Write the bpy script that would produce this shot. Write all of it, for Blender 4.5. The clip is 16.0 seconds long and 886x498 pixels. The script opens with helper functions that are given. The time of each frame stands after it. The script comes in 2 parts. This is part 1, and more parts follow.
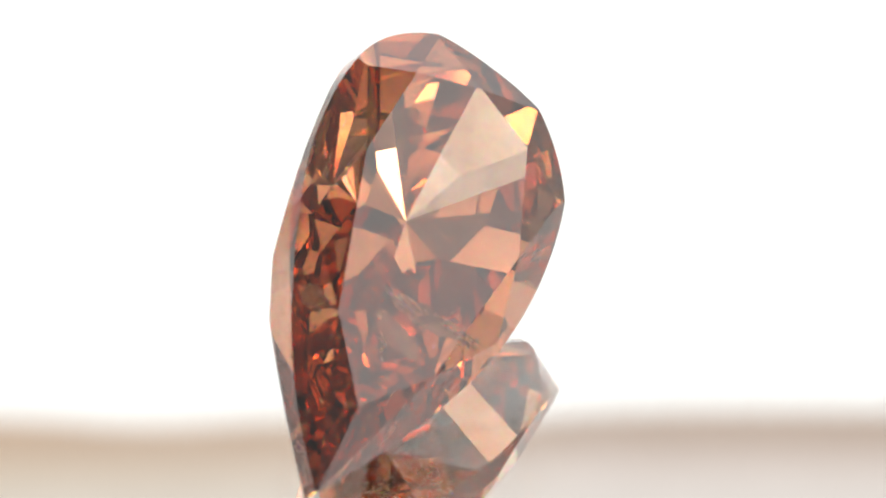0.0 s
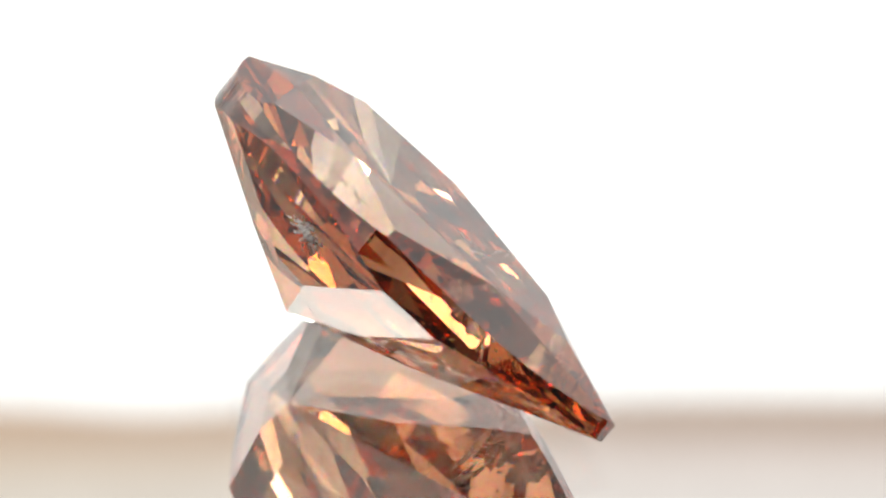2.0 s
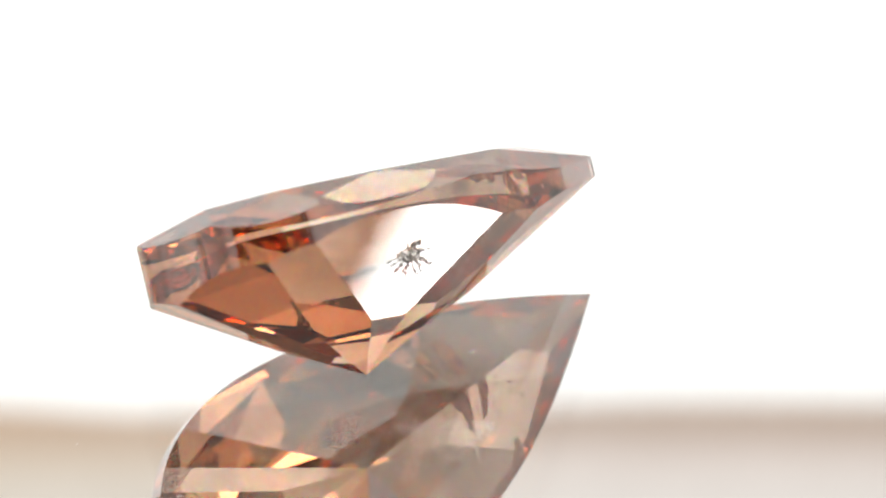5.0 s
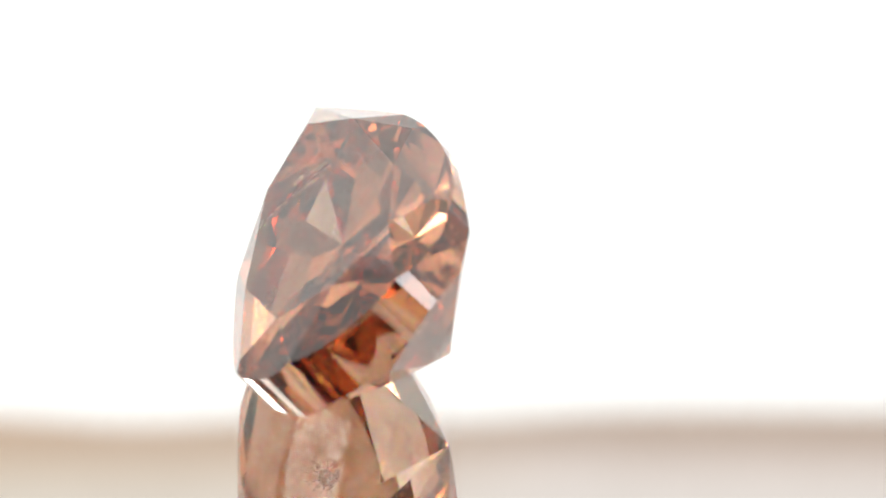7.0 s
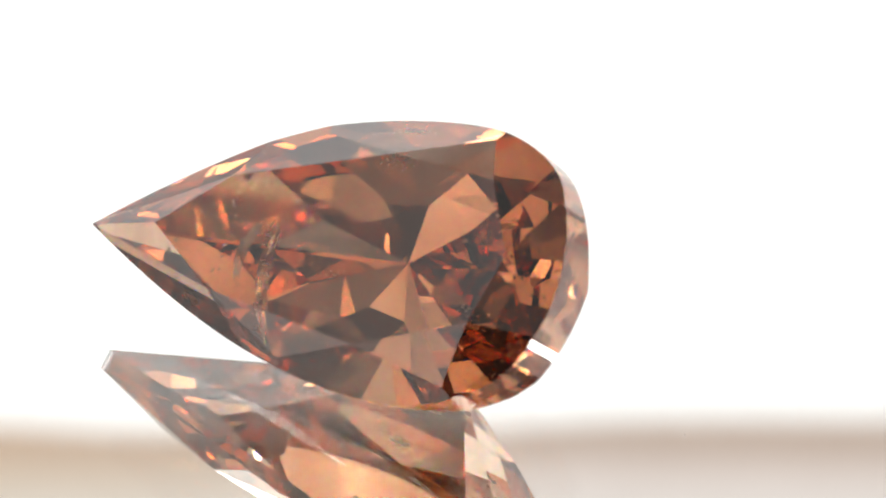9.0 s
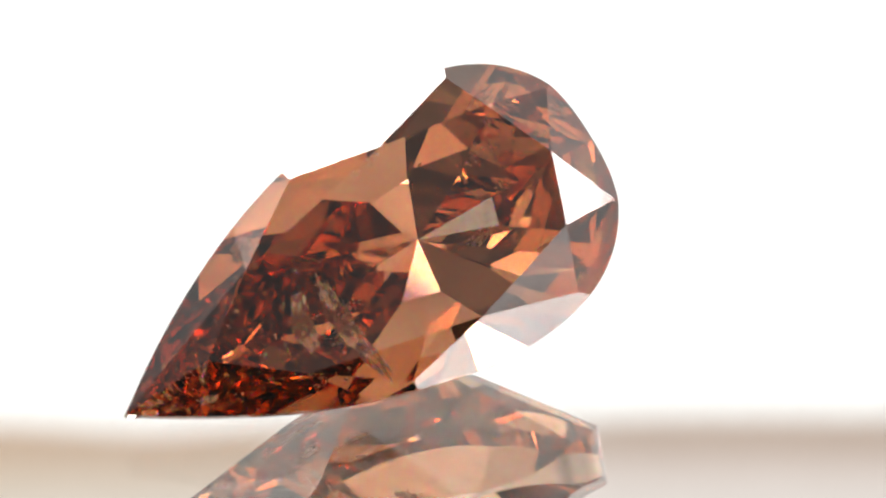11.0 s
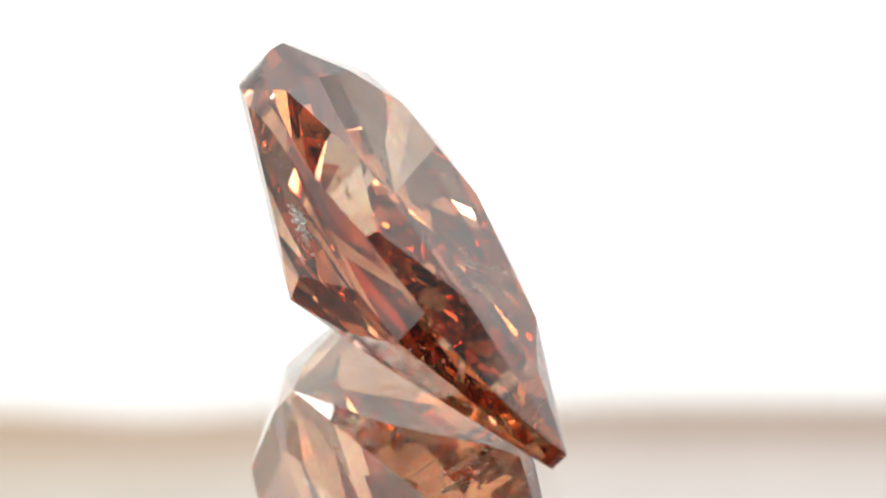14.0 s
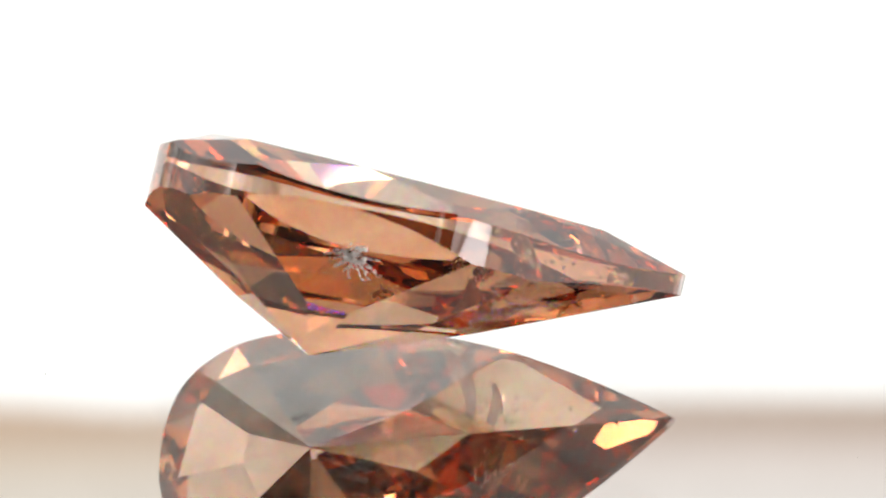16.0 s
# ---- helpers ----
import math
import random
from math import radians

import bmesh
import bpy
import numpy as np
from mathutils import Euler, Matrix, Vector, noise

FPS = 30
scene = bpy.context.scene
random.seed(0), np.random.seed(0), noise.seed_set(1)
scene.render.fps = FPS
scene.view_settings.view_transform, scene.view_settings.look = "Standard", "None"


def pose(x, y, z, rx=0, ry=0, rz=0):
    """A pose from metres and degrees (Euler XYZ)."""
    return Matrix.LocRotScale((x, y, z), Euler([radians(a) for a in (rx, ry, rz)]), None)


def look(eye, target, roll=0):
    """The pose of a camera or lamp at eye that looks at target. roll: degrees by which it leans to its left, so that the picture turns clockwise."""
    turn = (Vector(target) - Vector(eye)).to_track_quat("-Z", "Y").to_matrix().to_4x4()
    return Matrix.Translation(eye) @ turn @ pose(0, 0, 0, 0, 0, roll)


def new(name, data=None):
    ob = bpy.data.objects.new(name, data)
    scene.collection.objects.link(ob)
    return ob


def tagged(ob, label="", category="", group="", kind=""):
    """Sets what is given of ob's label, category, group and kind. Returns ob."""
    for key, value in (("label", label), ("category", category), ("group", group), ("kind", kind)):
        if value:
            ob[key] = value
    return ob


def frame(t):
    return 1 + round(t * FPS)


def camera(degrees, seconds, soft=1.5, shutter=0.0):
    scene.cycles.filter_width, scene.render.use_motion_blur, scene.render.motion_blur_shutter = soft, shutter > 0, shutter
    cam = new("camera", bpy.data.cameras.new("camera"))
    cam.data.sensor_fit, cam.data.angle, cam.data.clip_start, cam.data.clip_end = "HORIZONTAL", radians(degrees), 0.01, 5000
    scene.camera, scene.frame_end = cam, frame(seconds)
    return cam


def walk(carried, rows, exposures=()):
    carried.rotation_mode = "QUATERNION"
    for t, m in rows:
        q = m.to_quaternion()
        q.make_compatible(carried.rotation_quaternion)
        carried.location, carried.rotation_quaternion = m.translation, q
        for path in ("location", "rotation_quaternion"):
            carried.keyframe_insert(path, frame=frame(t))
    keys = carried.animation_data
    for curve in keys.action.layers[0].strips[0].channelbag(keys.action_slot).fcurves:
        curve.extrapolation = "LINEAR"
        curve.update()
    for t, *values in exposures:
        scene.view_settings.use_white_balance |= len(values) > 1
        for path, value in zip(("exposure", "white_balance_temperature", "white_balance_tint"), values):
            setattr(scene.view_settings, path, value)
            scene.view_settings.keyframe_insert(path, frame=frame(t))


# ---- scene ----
# The stage lies in millimetres of true size: U is one unit of the stone's own plan.
U = 0.00265                      # metres; the stone is 10 mm long
PERIOD = 12.408                  # seconds for one turn of the plate
PLATE_TOP = 0.387                # height of the plate's face over the silver's image, in stone units
TILT = -0.0016                   # lean of the plate on its axle, radians

# ---- camera ----
ELEVATION, REACH, SIDE, RISE, ROLL = 38.684, 27.548, 0.4529, 0.7872, 0.513
cam = camera(12.871, 16.0, soft=2.0)
el, ro = radians(ELEVATION), radians(ROLL)
fwd = Vector((0, math.cos(el), -math.sin(el)))
flat, rise = Vector((1, 0, 0)), Vector((0, math.sin(el), math.cos(el)))
right = flat * math.cos(ro) + rise * math.sin(ro)
up = rise * math.cos(ro) - flat * math.sin(ro)
eye = (-fwd * REACH + right * SIDE + up * RISE - Vector((0, 0, PLATE_TOP))) * U
CAMERA_POSE = look(eye, eye + fwd * 0.05, ROLL)
cam.data.dof.use_dof = True
cam.data.dof.focus_distance = 0.0722
cam.data.dof.aperture_fstop = 155.0
walk(cam, [(0.0, CAMERA_POSE), (16.0, CAMERA_POSE)])

# ---- world and exposure ----
world = bpy.data.worlds.new("dark_room")
world.use_nodes = True
world.node_tree.nodes["Background"].inputs[0].default_value = (0.02, 0.019, 0.018, 1)
scene.world = world
scene.view_settings.exposure = 0.0
scene.cycles.max_bounces = 24
scene.cycles.transmission_bounces = 24
scene.cycles.glossy_bounces = 12

SHEET_GLOW, HEM_GLOW, LAMP = 1.3, 1.08, 9.0
EDGE = 0.2631                    # mean height of the glowing sheet's top edge


# ---- materials ----
def material(name):
    m = bpy.data.materials.new(name)
    m.use_nodes = True
    t = m.node_tree
    t.nodes.clear()
    out = t.nodes.new("ShaderNodeOutputMaterial")
    return m, t, out


def noise_ramp(t, scale, low, high, detail=4.0, a=0.35, b=0.65):
    """Noise in the object's own space, run between two colours."""
    tc = t.nodes.new("ShaderNodeTexCoord")
    n = t.nodes.new("ShaderNodeTexNoise")
    n.inputs["Scale"].default_value = scale
    n.inputs["Detail"].default_value = detail
    t.links.new(tc.outputs["Object"], n.inputs["Vector"])
    r = t.nodes.new("ShaderNodeValToRGB")
    r.color_ramp.elements[0].position, r.color_ramp.elements[0].color = a, (*low, 1)
    r.color_ramp.elements[1].position, r.color_ramp.elements[1].color = b, (*high, 1)
    t.links.new(n.outputs["Fac"], r.inputs["Fac"])
    return n, r


def diamond_material():
    """Brown diamond: clear polish over a tinted body whose colour drifts in zones and fine graining."""
    m, t, out = material("brown_diamond")
    n, r = noise_ramp(t, 420.0, STONE_LOW, STONE_HIGH, 3.0)
    n2, r2 = noise_ramp(t, 2600.0, (0.94, 0.93, 0.92), (1.0, 1.0, 1.0), 5.0, 0.25, 0.6)
    mul = t.nodes.new("ShaderNodeMixRGB")
    mul.blend_type = "MULTIPLY"
    mul.inputs["Fac"].default_value = 1.0
    t.links.new(r.outputs["Color"], mul.inputs["Color1"])
    t.links.new(r2.outputs["Color"], mul.inputs["Color2"])
    # red, green and blue light bend by their own indices
    body = None
    for index, hue in zip(INDICES, ((PURE, PURE, PURE, 1), (1 - PURE, 0, 0, 1), (0, 1 - PURE, 0, 1), (0, 0, 1 - PURE, 1))):
        band = t.nodes.new("ShaderNodeMixRGB")
        band.blend_type = "MULTIPLY"
        band.inputs["Fac"].default_value = 1.0
        band.inputs["Color2"].default_value = hue
        t.links.new(mul.outputs[0], band.inputs["Color1"])
        bend = t.nodes.new("ShaderNodeBsdfRefraction")
        bend.inputs["IOR"].default_value = index
        bend.inputs["Roughness"].default_value = HAZE
        t.links.new(band.outputs[0], bend.inputs["Color"])
        if body:
            both = t.nodes.new("ShaderNodeAddShader")
            t.links.new(body.outputs[0], both.inputs[0])
            t.links.new(bend.outputs[0], both.inputs[1])
            body = both
        else:
            body = bend
    polish = t.nodes.new("ShaderNodeBsdfGlossy")
    polish.inputs["Roughness"].default_value = HAZE
    fresnel = t.nodes.new("ShaderNodeFresnel")
    fresnel.inputs["IOR"].default_value = 2.42
    # a clear gloss; only what the stone mirrors in full takes its body's colour
    gloss = t.nodes.new("ShaderNodeValToRGB")
    gloss.color_ramp.elements[0].position, gloss.color_ramp.elements[0].color = 0.9, (1, 1, 1, 1)
    gloss.color_ramp.elements[1].position, gloss.color_ramp.elements[1].color = 0.999, (*POLISH, 1)
    t.links.new(fresnel.outputs[0], gloss.inputs["Fac"])
    t.links.new(gloss.outputs["Color"], polish.inputs["Color"])
    mix = t.nodes.new("ShaderNodeMixShader")
    t.links.new(fresnel.outputs[0], mix.inputs["Fac"])
    t.links.new(body.outputs[0], mix.inputs[1])
    t.links.new(polish.outputs[0], mix.inputs[2])
    t.links.new(mix.outputs[0], out.inputs["Surface"])
    return m


POLISH = (0.912, 0.712, 0.585)
INDICES = (2.42, 2.40, 2.42, 2.45)  # for the middle of the light, then red, green and blue
PURE = 0.78                      # the share that stays together
HAZE = 0.012                     # fine graining of the body
STONE_LOW, STONE_HIGH = (0.867, 0.672, 0.543), (0.967, 0.867, 0.785)


def glass_material():
    m, t, out = material("clear_plate_glass")
    g = t.nodes.new("ShaderNodeBsdfGlass")
    g.inputs["IOR"].default_value = 1.5
    g.inputs["Color"].default_value = (0.985, 0.99, 0.985, 1)
    t.links.new(g.outputs[0], out.inputs["Surface"])
    return m


def silver_material():
    m, t, out = material("mirror_silver")
    g = t.nodes.new("ShaderNodeBsdfGlossy")
    g.inputs["Roughness"].default_value = 0.0
    g.inputs["Color"].default_value = (0.95, 0.945, 0.935, 1)
    t.links.new(g.outputs[0], out.inputs["Surface"])
    return m


def diffuse_material(name, low, high, scale, bump=0.0, rough=0.8):
    m, t, out = material(name)
    p = t.nodes.new("ShaderNodeBsdfPrincipled")
    p.inputs["Roughness"].default_value = rough
    n, r = noise_ramp(t, scale, low, high)
    t.links.new(r.outputs["Color"], p.inputs["Base Color"])
    if bump:
        b = t.nodes.new("ShaderNodeBump")
        b.inputs["Strength"].default_value = bump
        b.inputs["Distance"].default_value = 0.001
        t.links.new(n.outputs["Fac"], b.inputs["Height"])
        t.links.new(b.outputs[0], p.inputs["Normal"])
    t.links.new(p.outputs[0], out.inputs["Surface"])
    return m


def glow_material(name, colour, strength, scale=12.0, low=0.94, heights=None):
    """Cloth or diffuser that glows by its own emission; heights = [(z, strength)...] sets that glow brighter or dimmer
    by height.
    """
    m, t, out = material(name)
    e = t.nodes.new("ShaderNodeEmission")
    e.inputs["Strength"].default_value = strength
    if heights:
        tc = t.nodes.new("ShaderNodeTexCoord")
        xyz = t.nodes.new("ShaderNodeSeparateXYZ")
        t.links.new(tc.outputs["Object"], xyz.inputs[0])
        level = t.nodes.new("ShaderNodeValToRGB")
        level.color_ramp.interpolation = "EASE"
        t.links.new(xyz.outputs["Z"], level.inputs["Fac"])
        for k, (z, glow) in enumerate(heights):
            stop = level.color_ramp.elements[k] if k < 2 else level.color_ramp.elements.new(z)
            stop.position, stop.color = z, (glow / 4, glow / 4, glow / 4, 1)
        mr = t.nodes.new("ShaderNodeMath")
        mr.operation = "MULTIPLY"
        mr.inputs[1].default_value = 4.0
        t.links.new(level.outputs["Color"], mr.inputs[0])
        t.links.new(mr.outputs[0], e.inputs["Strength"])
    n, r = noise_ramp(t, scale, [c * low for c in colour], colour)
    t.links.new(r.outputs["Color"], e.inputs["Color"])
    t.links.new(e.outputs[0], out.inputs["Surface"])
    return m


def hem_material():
    """Self-glowing cloth above the sheet: a beige band at its lower edge that pales upwards, warmer towards the west.
    """
    m, t, out = material("glowing_beige_hem")
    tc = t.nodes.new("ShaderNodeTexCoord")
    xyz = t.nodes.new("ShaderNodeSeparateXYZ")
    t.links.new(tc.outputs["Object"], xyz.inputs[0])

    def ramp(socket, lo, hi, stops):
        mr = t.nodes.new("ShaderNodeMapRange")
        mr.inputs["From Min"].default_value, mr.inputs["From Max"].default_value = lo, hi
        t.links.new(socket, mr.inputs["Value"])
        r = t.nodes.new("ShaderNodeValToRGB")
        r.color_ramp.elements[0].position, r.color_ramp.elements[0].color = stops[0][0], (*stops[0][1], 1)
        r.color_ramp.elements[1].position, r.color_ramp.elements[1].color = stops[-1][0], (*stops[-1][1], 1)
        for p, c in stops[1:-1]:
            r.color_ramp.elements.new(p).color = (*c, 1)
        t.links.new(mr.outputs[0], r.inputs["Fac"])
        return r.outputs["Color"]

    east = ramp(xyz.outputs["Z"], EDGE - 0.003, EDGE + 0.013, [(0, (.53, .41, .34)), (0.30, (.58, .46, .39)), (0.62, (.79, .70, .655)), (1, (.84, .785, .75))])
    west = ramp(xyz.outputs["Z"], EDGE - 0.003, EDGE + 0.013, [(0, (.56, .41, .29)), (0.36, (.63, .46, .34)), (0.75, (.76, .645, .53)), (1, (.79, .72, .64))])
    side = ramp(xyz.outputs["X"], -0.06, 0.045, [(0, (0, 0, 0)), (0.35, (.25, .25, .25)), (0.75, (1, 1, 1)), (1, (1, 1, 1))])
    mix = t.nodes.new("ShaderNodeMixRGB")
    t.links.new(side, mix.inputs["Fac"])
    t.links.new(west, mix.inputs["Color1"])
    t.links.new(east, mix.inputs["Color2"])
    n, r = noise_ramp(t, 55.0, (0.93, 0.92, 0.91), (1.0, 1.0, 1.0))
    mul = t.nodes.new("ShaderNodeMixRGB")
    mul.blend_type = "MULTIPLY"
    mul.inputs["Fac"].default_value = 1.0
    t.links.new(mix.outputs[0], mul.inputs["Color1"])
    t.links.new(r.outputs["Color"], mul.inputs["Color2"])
    # the ramped colour feeds emission: the cloth glows with no lamp on it
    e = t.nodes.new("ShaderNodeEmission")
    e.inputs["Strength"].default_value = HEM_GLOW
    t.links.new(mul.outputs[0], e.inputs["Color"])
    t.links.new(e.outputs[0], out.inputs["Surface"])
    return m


def feather_material():
    """White broken diamond: splinters that glint where a flaw reaches the surface."""
    m, t, out = material("white_feather")
    p = t.nodes.new("ShaderNodeBsdfPrincipled")
    p.inputs["Roughness"].default_value = 0.3
    p.inputs["Metallic"].default_value = 0.85
    n, r = noise_ramp(t, 3000.0, (0.92, 0.88, 0.85), (0.99, 0.97, 0.95))
    t.links.new(r.outputs["Color"], p.inputs["Base Color"])
    through_light = t.nodes.new("ShaderNodeBsdfTranslucent")
    t.links.new(r.outputs["Color"], through_light.inputs["Color"])
    mix = t.nodes.new("ShaderNodeMixShader")
    mix.inputs["Fac"].default_value = 0.2
    t.links.new(p.outputs[0], mix.inputs[1])
    t.links.new(through_light.outputs[0], mix.inputs[2])
    t.links.new(mix.outputs[0], out.inputs["Surface"])
    return m


def flaw_material():
    """An air gap inside diamond: light meets it from the denser side."""
    m, t, out = material("air_flaw")
    g = t.nodes.new("ShaderNodeBsdfGlass")
    g.inputs["IOR"].default_value = 1.0 / 2.42
    g.inputs["Roughness"].default_value = 0.22
    n, r = noise_ramp(t, 3000.0, (0.93, 0.88, 0.84), (1.0, 0.97, 0.94))
    t.links.new(r.outputs["Color"], g.inputs["Color"])
    t.links.new(g.outputs[0], out.inputs["Surface"])
    return m


FLAW = flaw_material()
DIAMOND = diamond_material()
GLASS = glass_material()
SILVER = silver_material()
FEATHER = feather_material()
# the sheet itself emits; its lower steps are tuned for the stone's veils
BACK = glow_material("glowing_white_sheet", (1.0, 0.995, 0.985), SHEET_GLOW, 9.0, 0.97, [(0.07, SHEET_GLOW * 0.75), (0.205, SHEET_GLOW), (0.14, SHEET_GLOW * 1.2)])
GLOWING_HEM = hem_material()
# side brightness is emission, tuned by height for what the stone mirrors
EAST_CLOTH = glow_material("glow_cloth_east", (1.0, 0.93, 0.895), 1.2, 9.0, 0.7, [(0.10, 0.9), (0.40, 0.85), (0.18, 1.55), (0.28, 1.2)])
WEST_CLOTH = glow_material("glow_cloth_west", (0.98, 0.93, 0.89), 0.7, 9.0, 0.5, [(0.03, 1.4), (0.40, 1.7), (0.08, 1.0), (0.14, 0.9), (0.25, 0.55)])
# faint emission put into the roof to set the stone's contrast
ROOF_CLOTH = glow_material("faint_glow_roof", (0.90, 0.84, 0.79), 0.27, 7.0, 0.5)
SOFT_FACE = glow_material("soft_lamp_diffuser", (1.0, 0.975, 0.985), 3.6, 40.0, 0.95)
SIDE_FACE = glow_material("side_lamp_diffuser", (1.0, 0.965, 0.89), 3.5, 40.0, 0.95)
LAMP_FACE = glow_material("lamp_diffuser", (1.0, 0.985, 0.96), LAMP, 40.0, 0.97)
# weak added emission behind the camera, stronger towards the top
SOUTH_CLOTH = glow_material("faint_glow_warm_cloth", (0.75, 0.62, 0.52), 0.05, 10.0, 0.85, [(0.28, 0.05), (0.42, 0.35)])
WHITE = diffuse_material("white_acrylic", (0.74, 0.73, 0.71), (0.8, 0.79, 0.77), 20.0, 0.1, 0.4)
HOUSING = diffuse_material("white_lamp_housing", (0.68, 0.67, 0.65), (0.78, 0.77, 0.75), 50.0, 0.1, 0.5)


# ---- mesh helpers ----
def mesh_object(name, bm, mat, parent=None, label=""):
    me = bpy.data.meshes.new(name)
    bm.normal_update()
    bm.to_mesh(me)
    bm.free()
    me.materials.append(mat)
    ob = new(name, me)
    if parent:
        ob.parent = parent
    if label:
        ob["label"] = label
    return ob


def part(name, bm, mat, parent, label=""):
    return mesh_object(name, bm, mat, parent, label)


def add_box(bm, lo, hi):
    v = [bm.verts.new((x, y, z)) for x in (lo[0], hi[0]) for y in (lo[1], hi[1]) for z in (lo[2], hi[2])]
    for f in ((0, 1, 3, 2), (4, 6, 7, 5), (0, 4, 5, 1), (2, 3, 7, 6), (0, 2, 6, 4), (1, 5, 7, 3)):
        bm.faces.new([v[i] for i in f])


def lathe(bm, profile, n):
    """A closed solid of revolution; the profile runs from the axis at the bottom to the axis at the top."""
    rings = []
    for r, z in profile:
        if r == 0:
            rings.append([bm.verts.new((0, 0, z))])
        else:
            rings.append([bm.verts.new((r * math.cos(2 * math.pi * i / n), r * math.sin(2 * math.pi * i / n), z)) for i in range(n)])
    for a, b in zip(rings, rings[1:]):
        for i in range(n):
            j = (i + 1) % n
            if len(a) == 1:
                bm.faces.new((a[0], b[j], b[i]))
            elif len(b) == 1:
                bm.faces.new((a[i], a[j], b[0]))
            else:
                bm.faces.new((a[i], a[j], b[j], b[i]))


# ---- the tent round the stage ----
HALF, HIGH, FLOOR_Z = 0.30, 0.46, -0.00225


def sheet_edge(x):
    """Height of the sheet's slack top edge across the back wall."""
    return EDGE - 0.0026 * (0.5 + 0.5 * math.tanh((x - 0.013) / 0.012)) + 0.0006 * math.sin((x + 0.045) / 0.0062) * math.exp(-((x + 0.035) / 0.03) ** 2)


def strip(name, low, high, y, thick, mat, label):
    """An upright sheet on the back wall between two height curves."""
    bm = bmesh.new()
    n = 240
    xs = [-HALF + 2 * HALF * i / n for i in range(n + 1)]
    rows = []
    for dy in (0.0, thick):
        rows.append([bm.verts.new((x, y + dy, low(x))) for x in xs])
        rows.append([bm.verts.new((x, y + dy, high(x))) for x in xs])
    a, b, c, d = rows
    for i in range(n):
        bm.faces.new((a[i], a[i + 1], b[i + 1], b[i]))
        bm.faces.new((c[i + 1], c[i], d[i], d[i + 1]))
        bm.faces.new((b[i], b[i + 1], d[i + 1], d[i]))
        bm.faces.new((a[i + 1], a[i], c[i], c[i + 1]))
    return tagged(mesh_object(name, bm, mat), label, "backdrop", kind="structure")


def wall(name, lo, hi, mat, label, category="wall"):
    bm = bmesh.new()
    add_box(bm, lo, hi)
    return tagged(mesh_object(name, bm, mat), label, category, kind="structure")


def build_tent():
    strip("backdrop", lambda x: FLOOR_Z, sheet_edge, HALF, 0.004, BACK, "blown-out white self-glowing sheet with a slack edge")
    strip("wall_north", sheet_edge, lambda x: HIGH, HALF, 0.004, GLOWING_HEM, "self-glowing beige cloth above the white sheet, paler upwards")
    # unseen sides, roof and floor, added to close the stage
    wall("wall_east", (HALF, -HALF, FLOOR_Z), (HALF + 0.004, HALF, HIGH), EAST_CLOTH, "unseen white cloth tent side with a strong glow of its own")
    wall("wall_west", (-HALF - 0.004, -HALF, FLOOR_Z), (-HALF, HALF, HIGH), WEST_CLOTH, "unseen white cloth tent side with a weaker glow of its own")
    wall("wall_south", (-HALF, -HALF - 0.004, FLOOR_Z), (HALF, -HALF, HIGH), SOUTH_CLOTH, "unseen warm cloth behind the camera with a faint glow of its own")
    wall("ceiling", (-HALF, -HALF, HIGH), (HALF, HALF, HIGH + 0.004), ROOF_CLOTH, "unseen white cloth tent roof with a faint glow of its own", "ceiling")
    wall("floor", (-HALF, -HALF, FLOOR_Z - 0.006), (HALF, HALF, FLOOR_Z), WHITE, "white acrylic floor under the mirror plate", "floor")


def lamp_panel(azimuth, elevation, distance, wide, tall, face, label, turn):
    """A framed lamp that faces the stone; azimuth from the back wall towards the east."""
    a, e = radians(azimuth), radians(elevation)
    spot = Vector((math.sin(a) * math.cos(e), math.cos(a) * math.cos(e), math.sin(e))) * distance
    lamp = new("lamp_panel")
    lamp.matrix_world = look(spot, (0, 0, 0), turn)
    tagged(lamp, label, "lamp")
    bm = bmesh.new()
    add_box(bm, (-wide / 2, -tall / 2, -0.001), (wide / 2, tall / 2, 0.001))
    part("diffuser", bm, face, lamp, "glowing white diffuser")
    for s in (-1, 1):
        bm = bmesh.new()
        x = s * (wide / 2 + 0.0022)
        add_box(bm, (x - 0.002, -tall / 2 - 0.004, -0.002), (x + 0.002, tall / 2 + 0.004, 0.008))
        part("frame_rail", bm, HOUSING, lamp)
        bm = bmesh.new()
        y = s * (tall / 2 + 0.0022)
        add_box(bm, (-wide / 2, y - 0.0018, -0.002), (wide / 2, y + 0.0018, 0.008))
        part("frame_rail", bm, HOUSING, lamp)
    bm = bmesh.new()
    add_box(bm, (-wide / 2, -tall / 2, 0.003), (wide / 2, tall / 2, 0.012))
    part("housing", bm, HOUSING, lamp, "white lamp housing")
    back = lamp.matrix_world.inverted()
    foot, head = back @ (lamp.matrix_world @ Vector((0, 0, 0.011))), back @ (spot + Vector((0, 0, HIGH - spot.z + 0.002)))
    along = (head - foot).normalized()
    u = along.orthogonal().normalized() * 0.003
    w = along.cross(u)
    bm = bmesh.new()
    ends = [[bm.verts.new(p + u * math.cos(k * math.pi / 6) + w * math.sin(k * math.pi / 6)) for k in range(12)] for p in (foot, head)]
    for k in range(12):
        bm.faces.new((ends[0][k], ends[0][(k + 1) % 12], ends[1][(k + 1) % 12], ends[1][k]))
    bm.faces.new(ends[0][::-1])
    bm.faces.new(ends[1])
    part("arm", bm, HOUSING, lamp, "white hanging arm")
    return lamp


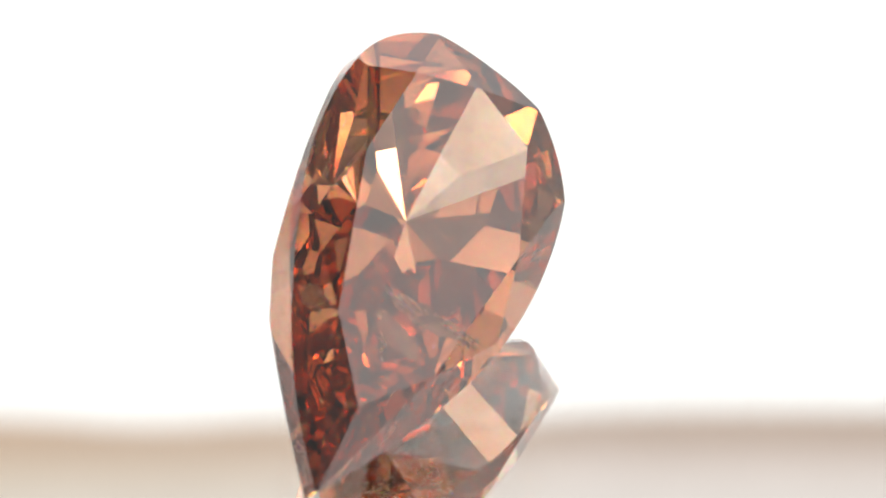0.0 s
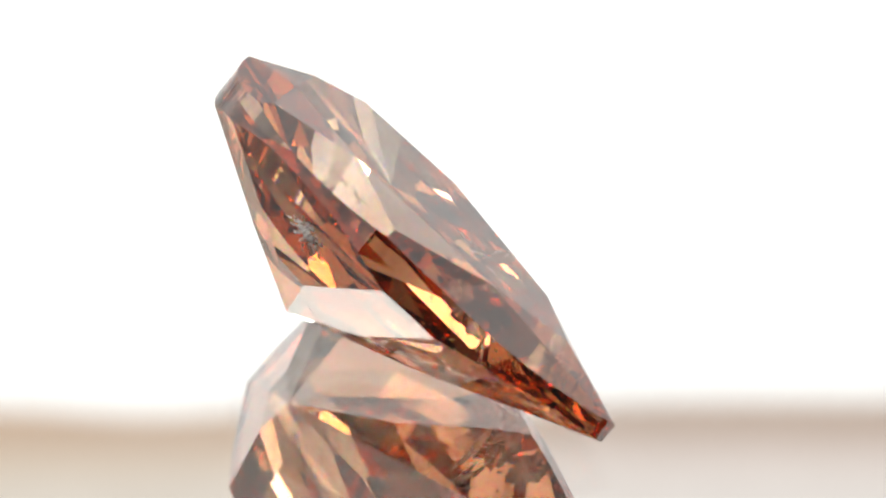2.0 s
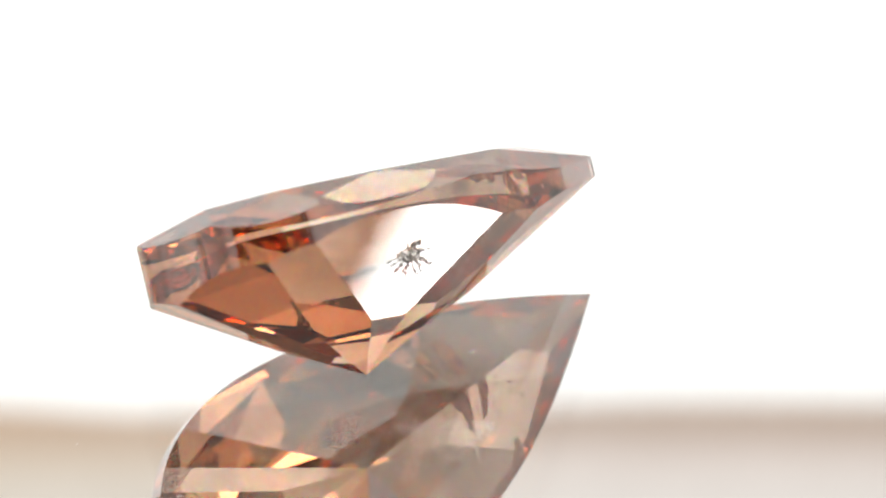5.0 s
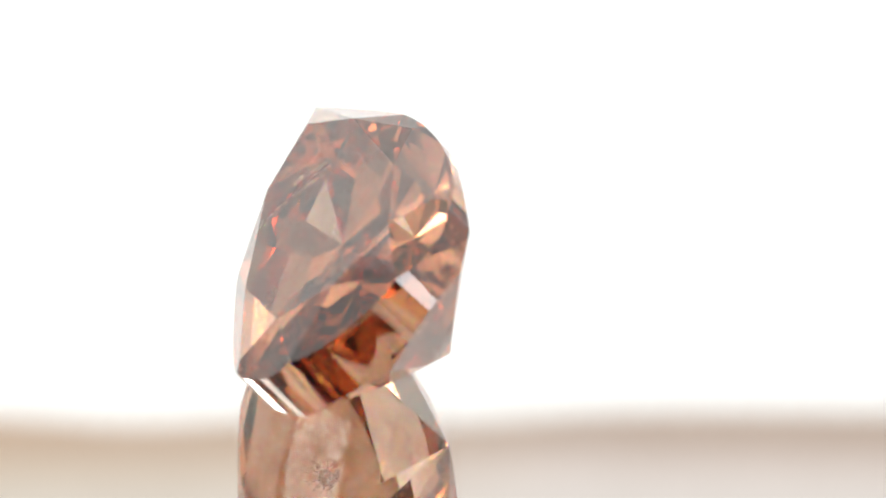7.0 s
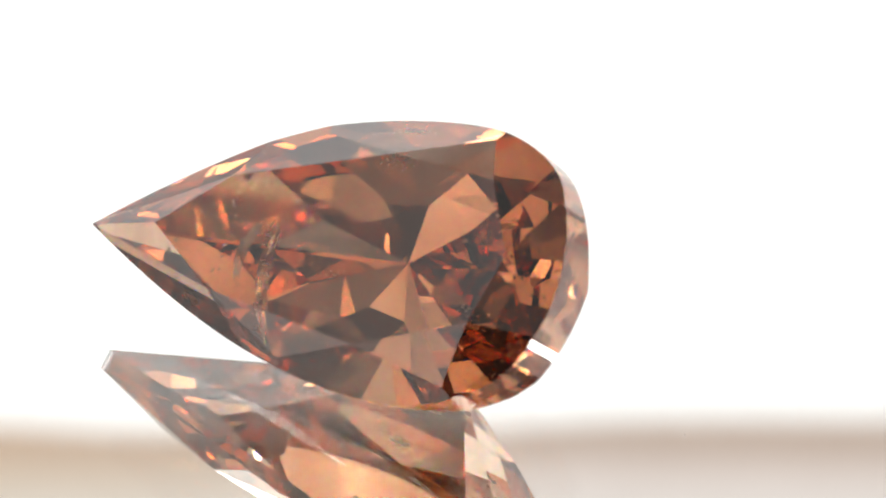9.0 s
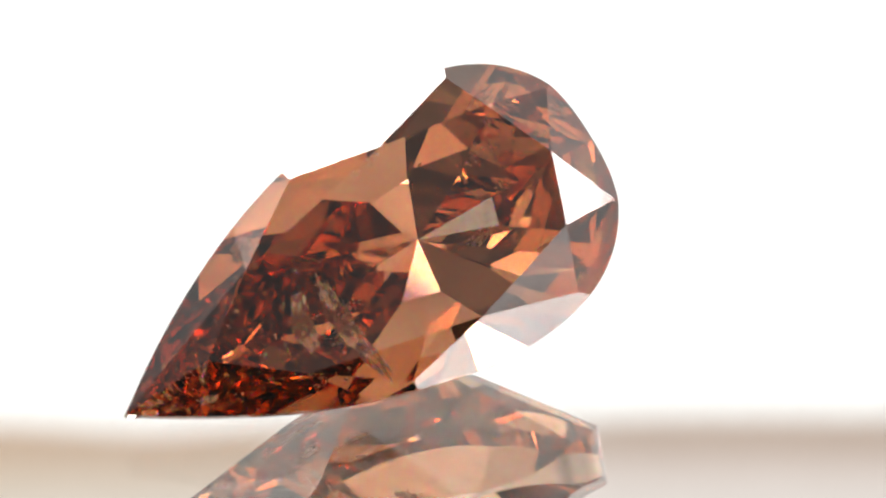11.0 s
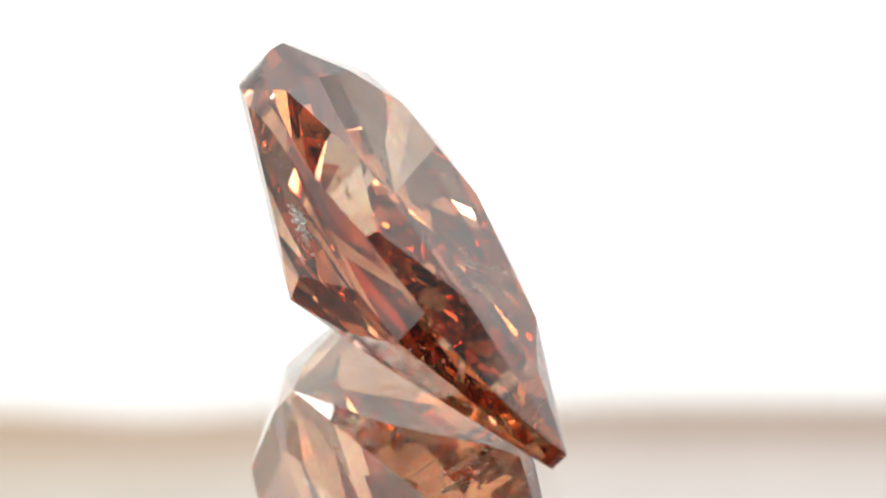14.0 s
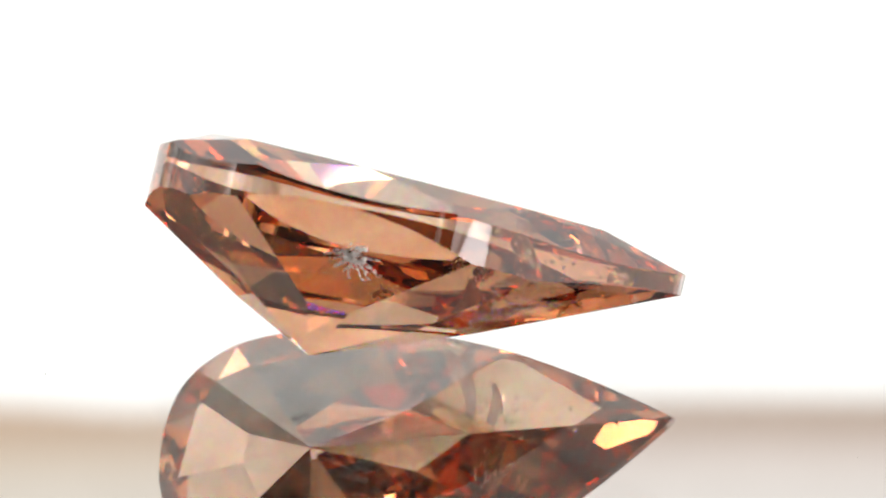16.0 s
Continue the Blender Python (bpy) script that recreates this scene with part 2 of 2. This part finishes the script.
def build_lamps():
    lamp_panel(94.9, 42.2, 0.34, 0.105, 0.029, LAMP_FACE, "slim white strip lamp in a white frame", 23)
    lamp_panel(102.5, 58.0, 0.34, 0.036, 0.036, LAMP_FACE, "small square white lamp in a white frame", 0)
    lamp_panel(138, 16.5, 0.36, 0.115, 0.066, SOFT_FACE, "oblong white lamp in a white frame behind the camera", 0)
    lamp_panel(-33, 57.6, 0.36, 0.088, 0.088, LAMP_FACE, "large square white lamp panel in a white frame", 0)
    lamp_panel(-79.7, 59.6, 0.34, 0.100, 0.047, SIDE_FACE, "oblong white lamp in a white frame beside the stage", 30)


# ---- the mirror plate ----
THICK = PLATE_TOP / 0.4865 * U


def build_plate():
    plate = new("mirror_plate")
    tagged(plate, "round mirror plate of clear glass, slowly turning", "mirror")
    bm = bmesh.new()
    R = 0.046
    lathe(bm, [(0, -THICK), (R - 0.0004, -THICK), (R, -THICK + 0.0004), (R, -0.0004), (R - 0.0004, 0), (0, 0)], 96)
    part("glass", bm, GLASS, plate, "clear glass sheet")
    bm = bmesh.new()
    lathe(bm, [(0, -THICK + 0.00002), (R - 0.001, -THICK + 0.00002), (R - 0.001, -THICK + 0.00006), (0, -THICK + 0.00006)], 96)
    part("silvering", bm, SILVER, plate, "bright silver mirror coat")
    rnd = random.Random(4)
    for i in range(4):
        a, d = rnd.uniform(0, 6.283), rnd.uniform(0.006, 0.010)
        bm = bmesh.new()
        bmesh.ops.create_icosphere(bm, subdivisions=1, radius=rnd.uniform(0.6, 1.3))
        for v in bm.verts:
            v.co *= rnd.uniform(0.6, 1.3)
            v.co = Vector((v.co.x * 0.000015, v.co.y * 0.000011, v.co.z * 0.00001 + 0.000008))
            v.co += Vector((d * math.cos(a), d * math.sin(a), 0))
        part("dust_speck", bm, FEATHER, plate)
    return plate


# ---- the diamond ----
LT, LR, WA, WB, PWA, PWB, PRA, PRB = 2.6004, 1.1523, 1.0, 0.9758, 1.7088, 1.9533, 2.3349, 2.619
CROWN, STAR_Z, TIP_DEPTH, BACK_DEPTH = 0.1645, 0.05, 0.1444, 0.4241
CULET = Vector((0.1829, -0.0322, -1.1577))
TABLE = [(1.97, -.02), (1.43, -.41), (.2, -.67), (-.59, -.55), (-.81, -.05), (-.63, .43), (.2, .67), (1.43, .40)]
STARS = [(.82, .80), (-.48, .86), (-1.05, .45)]
# girdle depth where neighbouring pavilion facets meet: beside the tip, behind it, behind the belly, at the shoulder
CORNERS = {-1: (0.3112, 0.2996, 0.2383, 0.3003), 1: (0.2241, 0.1326, 0.302, 0.385)}
# how far round the pear the last two of them lie; the far shoulder has one facet more
SHOULDERS = {-1: (1.28, 1.51), 1: (1.17, 1.58)}
SPLIT = (1.46, 0.362)


def girdle_point(s, side, z=0.0):
    """The pear's outline: s runs from the tip (0) past the belly (1) to the round end (2)."""
    w, pw, pr = (WA, PWA, PRA) if side > 0 else (WB, PWB, PRB)
    if s <= 1:
        x = LT * (1 - s)
        return Vector((x, side * w * (1 - (x / LT) ** pw), z))
    a = radians(90 * s)
    return Vector((-LR * abs(math.cos(a)) ** (2 / pr), side * w * abs(math.sin(a)) ** (2 / pr), z))


def facet_planes():
    """Every polished facet as a plane (normal, offset), its normal outwards."""
    planes = []

    def facet(a, b, c):
        n = (b - a).cross(c - a).normalized()
        if n.dot(Vector((0.3, 0, -0.2)) - a) > 0:
            n = -n
        planes.append((n, n.dot(a)))

    stars = {s: [Vector((x, s * y, STAR_Z)) for x, y in STARS] for s in (-1, 1)}
    for side, idx in ((-1, (0, 1, 2, 3, 4)), (1, (0, 7, 6, 5, 4))):
        t = [Vector((*TABLE[i], CROWN)) for i in idx]
        m = stars[side]
        for k in (1, 2, 3):
            facet(t[k], t[k + 1], m[k - 1])
        facet(t[0], t[1], Vector((LT, 0, 0)))
        facet(t[1], Vector((LT, 0, 0)), girdle_point(0.27, side, -0.05))
        facet(t[1], m[0], girdle_point(0.36, side))
        facet(t[2], m[0], m[1])
        facet(t[3], m[1], m[2])
        b, a, d, e = CORNERS[side]
        p_tip, p_b, p_a = girdle_point(0, side, -TIP_DEPTH), girdle_point(.43, side, -b), girdle_point(.6, side, -a)
        p_d, p_e, p_back = girdle_point(SHOULDERS[side][0], side, -d), girdle_point(SHOULDERS[side][1], side, -e), girdle_point(2, side, -BACK_DEPTH)
        rim = [(p_tip, p_b, .03), (p_b, p_a, 0), (p_a, p_d, .04), (p_d, p_e, 0), (p_e, p_back, .03)]
        if side > 0:
            p_f = girdle_point(SPLIT[0], side, -SPLIT[1])
            rim[3:4] = [(p_d, p_f, 0), (p_f, p_e, 0)]
        for u, v, swell in rim:
            if not swell:
                facet(CULET, u, v)
                continue
            mid = (u + v) / 2
            out = (u - CULET).cross(v - CULET).normalized()
            if out.dot(mid - Vector((0.3, 0, -0.2))) < 0:
                out = -out
            knee = CULET.lerp(mid, 0.42) + out * swell
            facet(u, v, knee)
            facet(CULET, knee, knee + (v - u))
    facet(Vector((*TABLE[4], CROWN)), stars[-1][2], stars[1][2])
    return planes


def cut_solid(faces, n, d):
    """Keeps the part of a convex solid behind a plane and closes it with the new facet."""
    kept, rim = [], []
    for f in faces:
        h = [n.dot(p) - d for p in f]
        got = []
        for i, p in enumerate(f):
            j = (i + 1) % len(f)
            if h[i] <= 1e-7:
                got.append(p)
            if (h[i] > 1e-7) != (h[j] > 1e-7):
                x = p.lerp(f[j], h[i] / (h[i] - h[j]))
                got.append(x)
                rim.append(x)
        if len(got) > 2:
            kept.append(got)
    if len(rim) > 2:
        mid = sum(rim, Vector()) / len(rim)
        u = n.orthogonal().normalized()
        v = n.cross(u)
        rim.sort(key=lambda p: math.atan2((p - mid).dot(v), (p - mid).dot(u)))
        kept.append(rim)
    return kept


def stone_faces():
    k = 30
    steps = [i / k for i in range(2 * k + 1)]
    ring = [girdle_point(s, -1) for s in steps] + [girdle_point(s, 1) for s in steps[-2:0:-1]]
    low = [Vector((p.x, p.y, -1.6)) for p in ring]
    top = [Vector((p.x, p.y, CROWN)) for p in ring]
    n = len(ring)
    faces = [low[:], top[::-1]] + [[low[i], low[(i + 1) % n], top[(i + 1) % n], top[i]] for i in range(n)]
    for normal, offset in facet_planes():
        faces = cut_solid(faces, normal, offset)
    return faces


def spike(bm, base, tip, wide, thin):
    """A flat four-sided needle from base to tip that tapers at both ends."""
    d = tip - base
    side = d.cross(Vector((0, 1, 0))).normalized() * wide
    lift = Vector((0, max(thin, wide * 0.8), 0))
    mid = base + d * 0.3
    ring = [bm.verts.new(mid + side), bm.verts.new(mid + lift), bm.verts.new(mid - side), bm.verts.new(mid - lift)]
    a, b = bm.verts.new(base), bm.verts.new(tip)
    for i in range(4):
        j = (i + 1) % 4
        bm.faces.new((ring[i], ring[j], a))
        bm.faces.new((ring[j], ring[i], b))


def burst(rnd):
    """A white knot of broken crystal with crooked legs: three long ones to one side, a fan below and to the other side."""
    bm = bmesh.new()
    for i in range(26):                                   # the knot
        a, r = rnd.uniform(0, 6.283), 0.06 * rnd.random() ** 0.6
        c = Vector((r * math.cos(a) * 1.2, rnd.uniform(-.3, .3) * 0.02, r * math.sin(a)))
        b = rnd.uniform(0, 6.283)
        spike(bm, c, c + Vector((math.cos(b), 0, math.sin(b))) * rnd.uniform(.025, .055), rnd.uniform(.012, .022), 0.012)
    for i in range(5):                                    # the blocky crystal on its shoulder
        c = Vector((-0.045 + 0.016 * i, 0, 0.055 + rnd.uniform(-.012, .012)))
        spike(bm, c, c + Vector((-0.012, 0, 0.05)), 0.015, 0.012)
    legs = [(172, .17), (160, .12), (195, .12), (212, .13), (228, .12), (248, .13), (264, .11), (282, .14), (300, .12), (318, .14), (335, .17), (350, .18), (8, .13), (120, .09)]
    for angle, length in legs:
        a = radians(angle)
        p = Vector((-math.cos(a), 0, math.sin(a))) * 0.035
        for step in range(3):                             # crooked, in three joints
            a += rnd.uniform(-.38, .38)
            q = p + Vector((-math.cos(a), 0, math.sin(a))) * length * 0.36
            spike(bm, p, q, 0.012 - 0.0025 * step, 0.007)
            if rnd.random() < 0.45:
                b = a + rnd.choice((-1, 1)) * rnd.uniform(.6, 1.1)
                spike(bm, q, q + Vector((-math.cos(b), 0, math.sin(b))) * rnd.uniform(.02, .045), 0.007, 0.005)
            p = q
    return bm


def streaks(rnd, n, wide, tall):
    """Fine white needles that fan out along a healed break."""
    bm = bmesh.new()
    for i in range(n):
        u = rnd.uniform(-1, 1)
        base = Vector((u * wide, rnd.uniform(-.02, .02), rnd.uniform(-.5, .5) * tall))
        a = radians(90 + 50 * u + rnd.uniform(-35, 35))
        spike(bm, base, base + Vector((math.cos(a), rnd.uniform(-.3, .3), math.sin(a))) * rnd.uniform(.3, 1.0) * tall, rnd.uniform(.002, .006), .003)
    return bm


def pinpoints(rnd, n, low, high):
    """Scattered specks of trapped crystal."""
    bm = bmesh.new()
    for i in range(n):
        c = Vector([rnd.uniform(p, q) for p, q in zip(low, high)])
        r = rnd.uniform(.008, .028)
        v = [bm.verts.new(c + Vector((rnd.uniform(-1, 1), rnd.uniform(-1, 1), rnd.uniform(-1, 1))).normalized() * r) for k in range(4)]
        for f in ((0, 1, 2), (0, 3, 1), (1, 3, 2), (2, 3, 0)):
            bm.faces.new([v[k] for k in f])
    bmesh.ops.recalc_face_normals(bm, faces=bm.faces[:])
    return bm


def crack(rnd, wide, tall):
    """A thin curved sheet of trapped air with a ragged rim."""
    bm = bmesh.new()
    nx, ny = 14, 6
    seed = Vector((rnd.uniform(0, 50), rnd.uniform(0, 50), 0))
    sheets = []
    for lift in (-1, 1):
        rows = []
        for j in range(ny + 1):
            row = []
            for i in range(nx + 1):
                u, v = i / nx * 2 - 1, j / ny * 2 - 1
                rim = 1 - 0.35 * (0.5 + noise.noise(seed + Vector((u * 3, v * 3, 0))))
                edge = min(1.0, 3.0 * (1 - max(abs(u), abs(v))))
                x, y = u * wide * rim, v * tall * rim * (1 - 0.5 * u * u)
                z = 0.18 * wide * (u * u) + 0.03 * tall * noise.noise(seed + Vector((u * 4, v * 4, 9)))
                row.append(bm.verts.new((x, y, z + lift * (0.004 * wide * edge + 0.0004))))
            rows.append(row)
        sheets.append(rows)
    a, b = sheets
    for j in range(ny):
        for i in range(nx):
            bm.faces.new((a[j][i], a[j + 1][i], a[j + 1][i + 1], a[j][i + 1]))
            bm.faces.new((b[j][i], b[j][i + 1], b[j + 1][i + 1], b[j + 1][i]))
    rim_a = [a[0][i] for i in range(nx)] + [a[j][nx] for j in range(ny)] + [a[ny][i] for i in range(nx, 0, -1)] + [a[j][0] for j in range(ny, 0, -1)]
    rim_b = [b[0][i] for i in range(nx)] + [b[j][nx] for j in range(ny)] + [b[ny][i] for i in range(nx, 0, -1)] + [b[j][0] for j in range(ny, 0, -1)]
    n = len(rim_a)
    for i in range(n):
        bm.faces.new((rim_a[i], rim_a[(i + 1) % n], rim_b[(i + 1) % n], rim_b[i]))
    return bm


def facet_name(normal):
    if normal.z > 0.999:
        return "table"
    if abs(normal.z) < 1e-3:
        return "girdle"
    return "crown_facet" if normal.z > 0 else "pavilion_facet"


def build_diamond():
    bm = bmesh.new()
    for f in stone_faces():
        bm.faces.new([bm.verts.new(p) for p in f])
    bmesh.ops.remove_doubles(bm, verts=bm.verts[:], dist=0.0006)
    bmesh.ops.dissolve_degenerate(bm, dist=0.0004, edges=bm.edges[:])
    bmesh.ops.recalc_face_normals(bm, faces=bm.faces[:])
    bm.normal_update()
    stone = new("diamond")
    tagged(stone, "faceted brown pear-shaped diamond turning on a mirror plate", "diamond")
    pieces = {}
    for f in bm.faces:
        name = facet_name(f.normal)
        pieces.setdefault(name if name in ("table", "girdle") else f.index, []).append(f)
    labels = {"table": "large flat polished table facet", "girdle": "narrow polished upright band"}
    for fs in pieces.values():
        name, shell, made = facet_name(fs[0].normal), bmesh.new(), {}
        for f in fs:
            for v in f.verts:
                if v not in made:
                    made[v] = shell.verts.new(v.co * U)
            shell.faces.new([made[v] for v in f.verts])
        for f in shell.faces:
            f.smooth = name == "girdle"
        part(name, shell, DIAMOND, stone, labels.get(name, ""))
    bm.free()
    rnd = random.Random(11)
    planes = facet_planes()

    def keep_inside(bm, m, centre):
        """Moves a flaw to its place and holds it under the polished facets."""
        for v in bm.verts:
            p = m @ v.co
            k = 1.0
            for n, d in planes:
                reach = n.dot(p - centre)
                if reach > 1e-6:
                    k = min(k, (d - 0.012 - n.dot(centre)) / reach)
            v.co = centre.lerp(p, max(k, 0.02)) * U
        return bm

    spot = Vector((0.275, -0.70, -0.425))
    n, d = max(planes, key=lambda p: p[0].dot(spot) - p[1])
    spot += n * (d - n.dot(spot) + 0.004)
    m = Matrix.Translation(spot) @ n.to_track_quat("Y", "Z").to_matrix().to_4x4()
    bm = burst(rnd)
    for v in bm.verts:
        v.co = (m @ v.co) * U
    bmesh.ops.recalc_face_normals(bm, faces=bm.faces[:])
    part("inclusion", bm, FEATHER, stone, "white spidery flaw that breaks through a facet")
    # the broken seam across the stone before its tip
    for place, along, down, wide, tall in (
            ((1.03, 0.27, 0.03), (-0.10, 1, 0.05), (0.75, 0, -0.66), .43, .11),
            ((1.27, 0.08, -0.10), (0.25, 1, 0), (0.6, 0.1, -0.8), .24, .15),
            ((1.34, -0.50, -0.04), (0.5, 1, 0), (0.7, -0.2, -0.7), .12, .09)):
        x = Vector(along).normalized()
        z = x.cross(Vector(down)).normalized()
        turn = Matrix((x, z.cross(x), z)).transposed().to_4x4()
        bm = keep_inside(crack(rnd, wide, tall), Matrix.Translation(place) @ turn, Vector(place))
        part("crack", bm, FLAW, stone, "thin glittering crack inside the stone")
    place = Vector((0.27, -0.80, -0.02))
    bm = keep_inside(streaks(rnd, 30, 0.30, 0.12), Matrix.Translation(place) @ pose(0, 0, 0, 40, 0, 4), place)
    bmesh.ops.recalc_face_normals(bm, faces=bm.faces[:])
    part("feather", bm, FLAW, stone, "fine white streaks under the girdle")
    # splinters that glint along the seam's upper rim
    place = Vector((1.0, 0.27, 0.10))
    bm = keep_inside(streaks(rnd, 38, 0.44, 0.06), Matrix.Translation(place) @ pose(0, 0, 0, 55, 0, 96), place)
    bmesh.ops.recalc_face_normals(bm, faces=bm.faces[:])
    part("feather", bm, FEATHER, stone, "bright splinters along a crack")
    place = Vector((1.4, 0.05, -0.2))
    bm = keep_inside(pinpoints(rnd, 46, (-.4, -.35, -.15), (.45, .35, .12)), Matrix.Translation(place), place)
    tagged(part("specks", bm, FLAW, stone, "tiny glassy specks inside the stone"), kind="stuff")
    return stone


build_tent()
build_lamps()
PLATE = build_plate()
STONE = build_diamond()

# the stone's lean on the plate
LEAN = pose(-0.3691 * U, 0.3477 * U, (1.299 - PLATE_TOP) * U) @ pose(0, 0, 0, 0, 0, -6.3671) @ pose(0, 0, 0, 0, 14.1028, 0) @ pose(0, 0, 0, -39.976, 0, 0)


def motions():
    """Plate and stone turn together about the upright axle."""
    turn = [(t, pose(0, 0, 0, 0, 0, 360 * (t - 3.5) / PERIOD)) for t in [i * 0.25 for i in range(65)]]
    walk(PLATE, [(t, m @ pose(0, 0, 0, math.degrees(-TILT), 0, 0)) for t, m in turn])
    walk(STONE, [(t, m @ LEAN) for t, m in turn])


motions()
